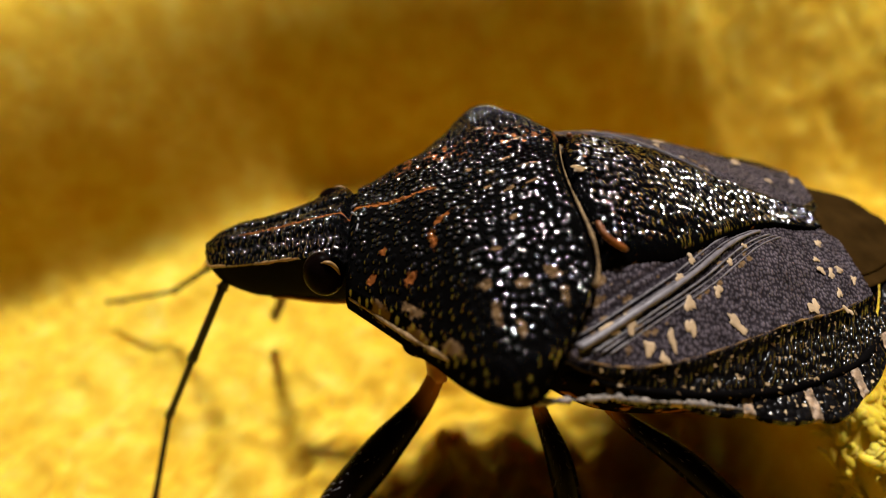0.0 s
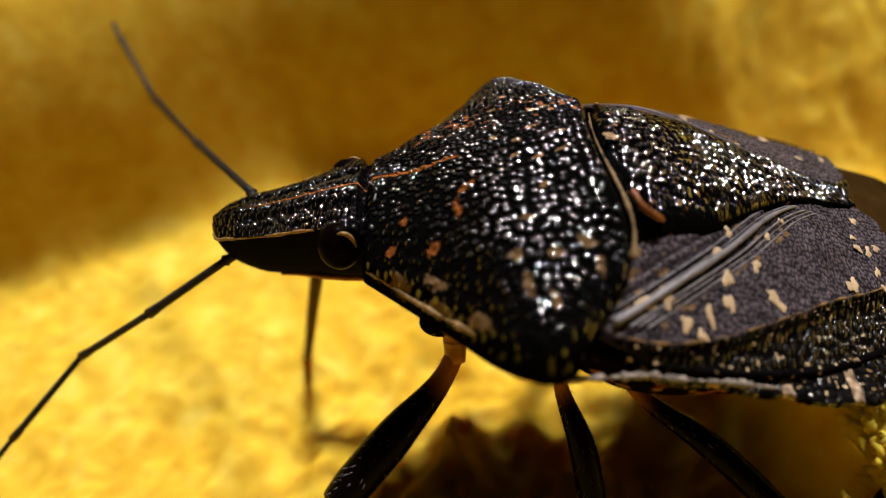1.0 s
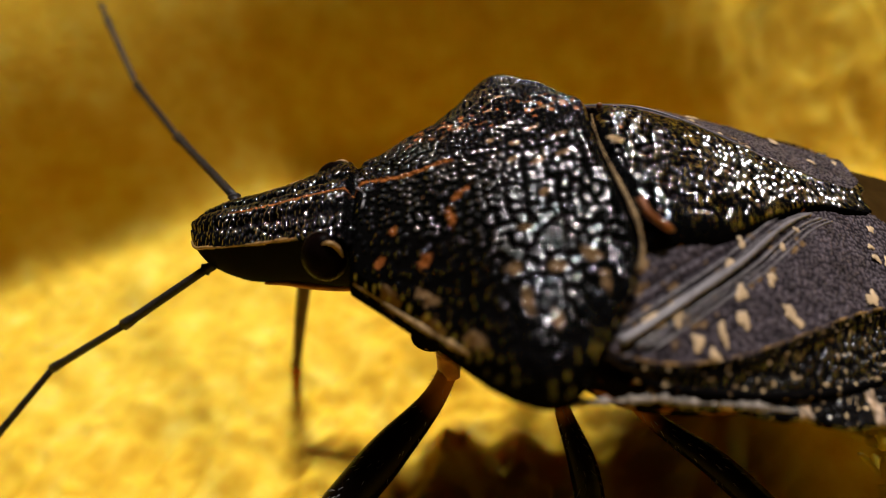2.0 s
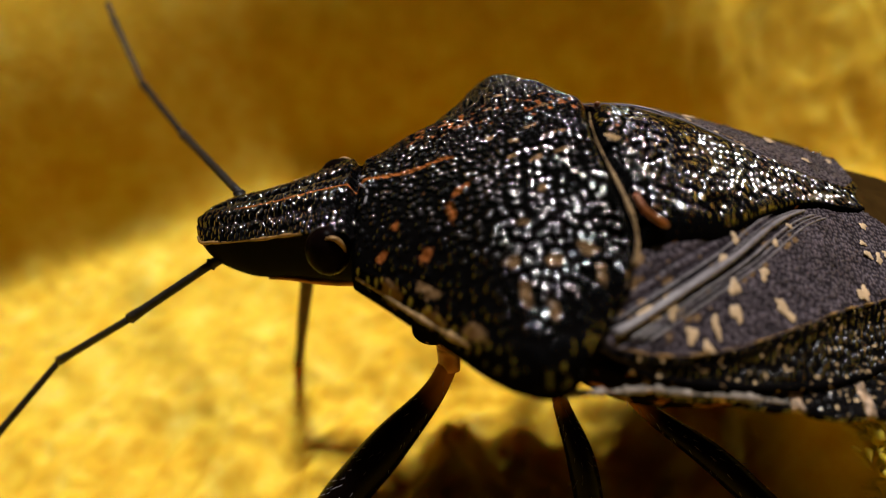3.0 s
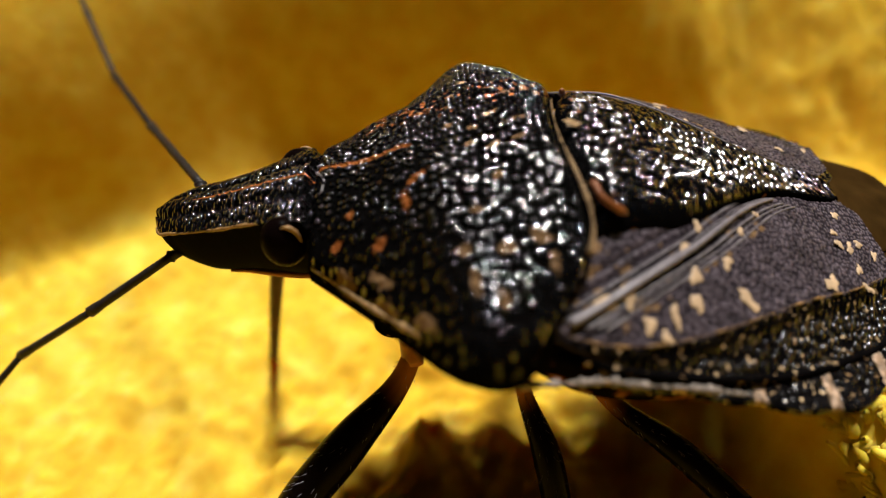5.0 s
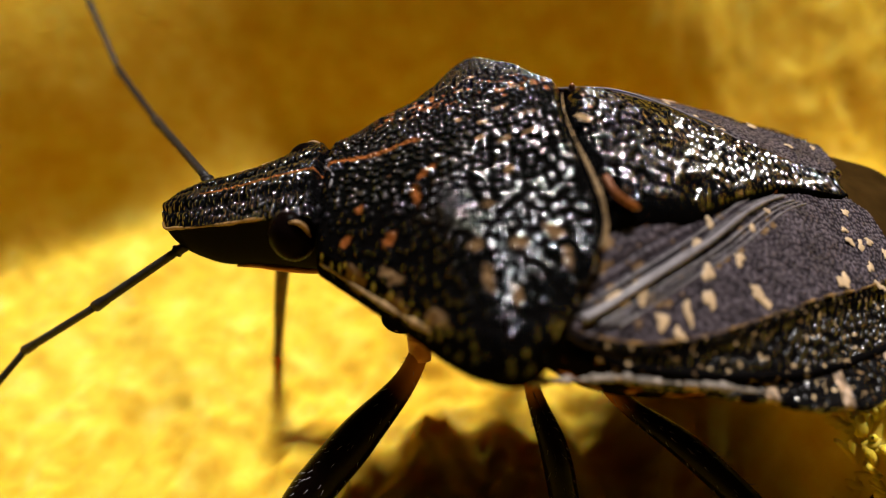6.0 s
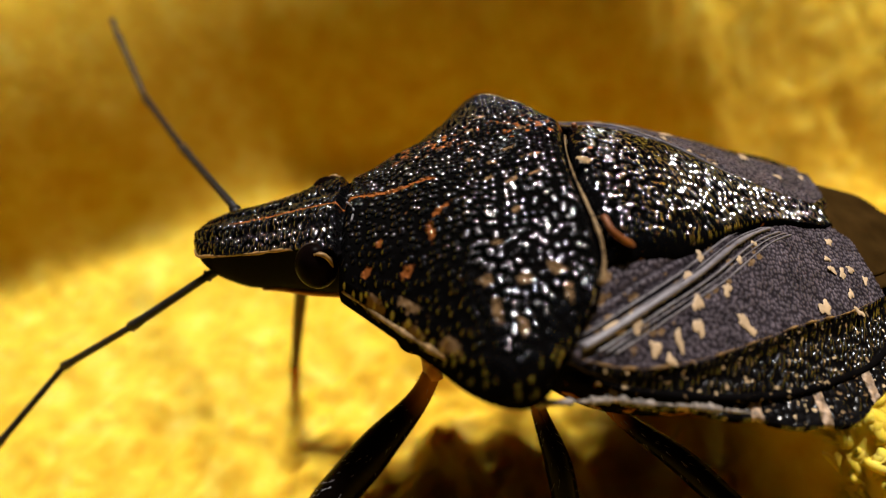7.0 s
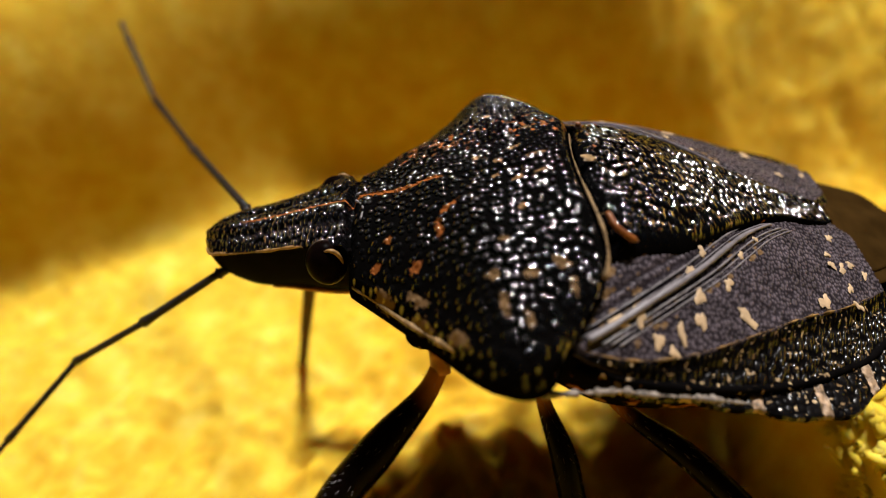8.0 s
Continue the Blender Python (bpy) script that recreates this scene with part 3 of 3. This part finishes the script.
def bristles(path, radii, count, seed):
    """Fine short hairs that stand off a limb."""
    rng = np.random.default_rng(seed)
    points, faces = [], []
    path = np.asarray(path, float)
    ways = np.gradient(path, axis=0)
    for k in range(count):
        f = rng.uniform(0.05, 0.98) * (len(path) - 1)
        i = int(f)
        p = path[i] + (path[min(i + 1, len(path) - 1)] - path[i]) * (f - i)
        way = Vector(ways[i]).normalized()
        out = way.orthogonal().normalized()
        out.rotate(Matrix.Rotation(rng.uniform(0, 2 * math.pi), 3, way))
        side, tip = way.cross(out), (out + way * 0.9).normalized() * rng.uniform(0.12, 0.26)
        foot = Vector(p) + out * float(radii[i]) * 0.92
        base = len(points)
        points += [tuple(foot + side * 0.012), tuple(foot - side * 0.012), tuple(foot + way * 0.02), tuple(foot + tip)]
        faces += [[base, base + 1, base + 3], [base + 1, base + 2, base + 3], [base + 2, base, base + 3]]
    return mesh_from("bristles", np.array(points), faces, M_VEIN, False)


def leg(hip, bend_at, knee, ankle, toe, thick, shin=M_LEG):
    """One leg: hip, thigh, shin and foot. Its own origin is the hip."""
    base_at = np.array(hip, float)
    turn, knee, ankle, toe = (np.array(p, float) - base_at for p in (bend_at, knee, ankle, toe))
    zero = np.zeros(3)
    base = part("leg", tube("leg", curve_points([zero + (0, 0, 0.8), zero + (0, 0, 0.3), zero, turn], 14), np.linspace(0.40, 0.27, 14) * thick / 0.55, M_AMBER, 14), bug, "dark jointed leg with an amber hip")
    at(base, base_at)
    at(part("coxa", ball("coxa", thick, M_BELLY, (1.0, 0.7, 0.75)), base, "dark brown hip lobe"), (-0.35, 0.1, 0.45))
    u = np.linspace(0, 1, 26)
    path = curve_points([turn * 0.7, turn + (knee - turn) * 0.07, turn + (knee - turn) * 0.5 + (0.1, 0, 0.1), knee], 26)
    radii = thick * (0.46 + 0.54 * ease(u / 0.65) - 0.25 * ease((u - 0.85) / 0.3))
    thigh = part("thigh", tube("thigh", path, radii, M_LEG, 16), base, "thick blackish thigh with an amber root")
    part("bristles", bristles(path, radii, 130, int(100 * thick)), thigh, "fine pale hairs on the thigh")
    layer(thigh.data, "root", np.repeat(1 - ease((u - 0.06) / 0.2), 16))
    path = curve_points([knee, knee * 0.45 + ankle * 0.55 + (0, 0, 0.1), ankle], 20)
    part("shin", tube("shin", path, np.linspace(thick * 0.5, thick * 0.36, 20), shin, 12), base)
    path = curve_points([ankle, (ankle + toe) / 2 + (0, 0, 0.12), toe], 10)
    part("foot", tube("foot", path, np.linspace(thick * 0.42, thick * 0.22, 10), M_LEG, 10), base)
    return base


leg((1.64, -2.4, 8.2), (1.62, -2.8, 7.55), (-1.9, -5.1, 4.33), (-4.0, -6.4, 0.5), (-5.4, -6.8, 0.3), 0.57)
leg((4.2, -3.3, 8.4), (4.3, -3.5, 7.6), (5.2, -5.6, 4.3), (5.8, -7.6, 0.5), (5.0, -8.6, 0.3), 0.38)
leg((5.7, -3.3, 8.2), (6.05, -3.5, 7.3), (10.1, -5.9, 4.4), (13.4, -5.4, 1.9), (14.9, -4.0, 3.6), 0.38)
fore_right = leg((1.2, 1.6, 8.8), (0.8, 1.9, 8.2), (-2.8, 2.3, 7.0), (-4.6, 2.9, 0.5), (-4.75, 3.4, 0.25), 0.5, M_SHIN)
leg((4.6, 2.6, 8.6), (5.0, 3.2, 8.4), (7.2, 6.6, 7.0), (8.6, 10.2, 0.5), (8.0, 11.2, 0.3), 0.46)
leg((6.9, 2.2, 8.2), (7.4, 2.8, 8.0), (12.2, 5.4, 6.0), (17.6, 8.2, 0.6), (18.8, 8.6, 0.3), 0.46)


def antenna(joints, label):
    """Five segments from a base at the first joint; its own origin is that joint."""
    joints = np.asarray(joints, float)
    base = joints[0]
    local = joints - base
    first = None
    for i, (a, b) in enumerate(zip(local, local[1:])):
        u = np.linspace(0, 1, 14)
        r = (0.15 - 0.012 * i) * (0.85 + 0.15 * u) * (1 + 0.28 * np.exp(-((u - 0.97) / 0.06) ** 2))
        me = tube("antenna" if i == 0 else "segment", a + (b - a) * u[:, None], r, M_ANTENNA, 12)
        if first is None:
            first = at(part("antenna", me, bug, label), base)
        else:
            part("segment", me, first)
    return first


feeler_left = antenna([(-4.5, -0.15, 9.4), (-4.76, -0.2, 9.29), (-7.36, -0.75, 7.81), (-10.07, -0.89, 6.17), (-12.57, -2.45, 4.13), (-14.6, -3.9, 2.45)], "thin black jointed antenna held forward and down")
feeler_right = antenna([(-3.88, 1.0, 10.25), (-4.02, 1.45, 10.4), (-7.42, 6.43, 9.2), (-10.08, 10.22, 9.1), (-11.78, 13.26, 10.5), (-12.1, 13.9, 10.85)], "thin black jointed antenna raised behind the head")


def on_scutellum(x, s, lift=0.05):
    return body(x, s, scutellum_top(x, s) + lift)


def blotch(name, place, x, s, rx, ry, turn, material, parent, seed, lift=0.045):
    """A callous, slightly raised spot with an uneven outline that lies on the surface."""
    rng = random.Random(seed)
    rings, count = 5, 22
    wobble = [1 + 0.25 * math.sin(2 * a + seed) + 0.22 * math.sin(3 * a + 2.7 * seed) + 0.15 * math.sin(5 * a + 2 * seed) + rng.uniform(-0.14, 0.14) for a in np.linspace(0, 2 * math.pi, count, endpoint=False)]
    points = [place(x, s, lift)]
    for r in range(1, rings + 1):
        f = r / rings
        for k in range(count):
            a = 2 * math.pi * k / count
            dx, ds = f * rx * wobble[k] * math.cos(a), f * ry * wobble[k] * math.sin(a)
            c, d = math.cos(radians(turn)), math.sin(radians(turn))
            points.append(place(x + dx * c - ds * d, s + dx * d + ds * c, lift - 0.08 * max(0.0, f - 0.7)))
    faces = [[0, 1 + k, 1 + (k + 1) % count] for k in range(count)]
    for r in range(rings - 1):
        for k in range(count):
            a, b = 1 + r * count + k, 1 + r * count + (k + 1) % count
            faces.append([a, a + count, b + count, b])
    me = mesh_from(name, np.array(points), faces, material)
    part(name, me, parent)


SPOTS = [(8.55, 2.88, 0.13, 0.20, 10), (7.72, 3.25, 0.15, 0.26, 5), (7.66, 3.75, 0.15, 0.26, -8), (8.88, 3.58, 0.34, 0.17, 35),
         (7.14, 4.01, 0.14, 0.24, 0), (6.57, 4.2, 0.2, 0.16, 0), (11.36, 2.96, 0.24, 0.24, 20), (12.41, 0.95, 0.15, 0.17, 0),
         (12.05, 1.55, 0.12, 0.12, 0), (12.07, 1.87, 0.14, 0.16, 0), (12.38, 1.95, 0.13, 0.22, 30), (12.72, 1.8, 0.2, 0.11, 50), (13.1, 2.1, 0.13, 0.15, 0),
         (12.39, 2.53, 0.12, 0.18, 0), (12.45, 3.0, 0.2, 0.11, 40), (6.9, 4.38, 0.13, 0.15, 0), (6.2, 3.75, 0.22, 0.2, 30),
         (8.0, 2.2, 0.13, 0.15, 0), (9.1, 2.1, 0.11, 0.12, 0), (7.6, 2.7, 0.16, 0.14, 20), (5.7, 3.9, 0.25, 0.18, 0), (9.7, 1.55, 0.1, 0.1, 0)]
for w, side in zip(wings, (-1, 1)):
    for i, (x, s, rx, ry, turn) in enumerate(SPOTS):
        if side < 0 or i % 3 == 0:
            blotch("spot", on_wing, x, side * s, 0.74 * rx, 0.74 * ry, side * turn, M_SPOT, w, i)
    xs = np.linspace(4.95, 10.4, 60)
    ss = vein_line(xs)
    part("vein", tube("vein", on_wing(xs, side * ss, 0.03), (0.075 - 0.045 * np.linspace(0, 1, 60) ** 2 + 0.03 * value_noise(xs, xs, 0.3)) * (1.0 if side < 0 else 0.35), M_VEIN, 8), w, "pale grey raised wing vein")
    for shift, thin in () if side > 0 else ((-0.42, 0.012), (-0.2, 0.006), (0.34, 0.016), (0.52, 0.006), (0.72, 0.01)):
        part("vein", tube("vein", on_wing(xs + shift, side * ss, 0.0), thin + 0.02 * value_noise(xs, xs, 0.25, 5), M_VEIN, 8), w)
    xs = np.linspace(4.9, 13.0, 60)
    part("vein", tube("vein", on_wing(xs, side * (rib_line(xs) - 0.02), 0.01), np.maximum(0.003, 0.075 * value_noise(xs, xs, 0.3, 4) - 0.022), M_RIM, 8), w, "tan raised rib along the wing edge")
    xs = np.linspace(5.2, 13.4, 60)
    part("wing_edge", tube("wing_edge", body(xs, side * outer_wing(xs), wing_top(xs, outer_wing(xs)) - 0.3), 0.09 + 0.05 * value_noise(xs, xs, 0.4, 9), M_EDGE, 8), w, "mottled outer wing edge")

for side in (-1, 1):
    xs = np.linspace(3.9, 8.8, 160)
    part("pale_margin", tube("pale_margin", body(xs, side * (edge_out(np.maximum(xs, 5.6)) + (0.26 if side < 0 else 0.0) - 0.05 * np.maximum(xs - 6, 0)), np.minimum(margin(xs) - 0.3, 10.25 - 0.02 * (xs - 4)) + (0.3 if side < 0 else 0.0)), np.maximum(0.012, 0.13 * value_noise(xs, xs, 0.16, 23) - 0.01) * ease((8.9 - xs) / 1.2 + 0.3), M_PALE, 10), bug, "pale bumpy edge of the belly")
    xs = np.linspace(-0.35, 2.9, 40)
    ss = np.interp(xs, [-0.4, 0.7, 1.9, 2.9], [2.05, 3.0, 4.05, 5.0])
    part("shoulder_rim", tube("shoulder_rim", body(xs, side * ss, margin(xs) - 0.2), 0.03 + 0.09 * value_noise(xs, xs, 0.3, 3), M_CALLUS, 10), bug, "tan rounded edge of the shoulder plate")
    arc = [on_scutellum(5.66, side * 1.95, 0.02), on_scutellum(5.8, side * 2.3, -0.04 - 0.1 * side), on_scutellum(6.02, side * 2.44, -0.04 - 0.1 * side), on_scutellum(6.3, side * 2.46, -0.05)]
    part("corner_callus", tube("corner_callus", curve_points(arc, 16), np.array([0.05] + [0.075] * 13 + [0.06, 0.03]), M_RUST, 10), bug, "rusty callus at the plate's corner")
blotch("tan_spot", on_scutellum, 5.5, -0.3, 0.2, 0.11, 20, M_CALLUS, bug, 80)
vs = np.linspace(-0.9, 0.25, 60)
part("rear_rim", tube("rear_rim", body(5.17 + rear_curve(vs), vs * 3.75, ridge(5.2) - (ridge(5.2) - margin(5.2)) * np.abs(vs * 3.75 / 5.1) ** 2.6 - 0.12), (0.022 + 0.05 * value_noise(vs * 4, vs, 0.3, 6)) * (0.3 + np.clip(-vs, 0, 0.8)), M_CALLUS, 8), bug, "tan rear edge of the shoulder plate")
xs = np.linspace(-3.3, -0.2, 60)
part("beak", tube("beak", body(xs, 0 * xs - 0.35, head_low(xs) - 0.03 + 0.1 * (1 - ease((xs + 3.3) / 1.4))), 0.09 * np.sin(np.linspace(0.2, 2.4, 60)) ** 0.5, M_AMBER, 10), skull, "amber folded beak under the head")
for side in (-1, 1):
    path = curve_points([body(-0.28, side * 0.12, 12.0), body(-0.1, side * 0.3, 12.0), body(-0.12, side * 0.75, 11.9)], 12)
    part("collar", tube("collar", path, np.full(12, 0.03), M_VEIN, 8), bug, "pale collar ridge")


# ---- what moves ----
FEELER_LEFT = [(0.0, 0.3, -26.8, 5.3), (0.1, -5.1, -31.0, -2.7), (0.2, -15.3, -25.3, -7.6), (0.3, -8.9, -6.5, -2.0), (0.4, -2.2, -1.0, 2.6),
               (0.5, -0.7, -0.4, 4.6), (1.0, -1.9, -0.4, -0.9), (1.5, 0, 0, 0), (3.5, 0, 0.8, 0), (7.0, 0, 0.8, 0), (7.5, 0, 1.5, 0), (8.0, 0, 1.5, 0)]
FEELER_RIGHT = [(0.0, -21.3, -60.6, 57.7), (0.1, -14.1, -47.0, 37.9), (0.2, -14.3, -34.9, 27.8), (0.3, -10.2, -48.2, 36.8), (0.4, -17.7, -71.4, 63.4),
                (0.5, -12.6, -31.7, 24.5), (0.6, -3.8, -28.2, 15.6), (0.7, 2.0, -13.0, 4.4), (1.0, 1.6, -5.9, 1.4), (1.5, 0, 0, -0.2), (8.0, 0, 0, -0.4)]
FORE_RIGHT = [(0.0, 13, 9, 0), (0.1, 0, 0, 0), (8.0, 0, 0, 0)]


def motions():
    for thing, rows in ((feeler_left, FEELER_LEFT), (feeler_right, FEELER_RIGHT), (fore_right, FORE_RIGHT)):
        x, y, z = thing.location
        walk(thing, [(t, pose(x, y, z, rx, ry, rz)) for t, rx, ry, rz in rows])


motions()
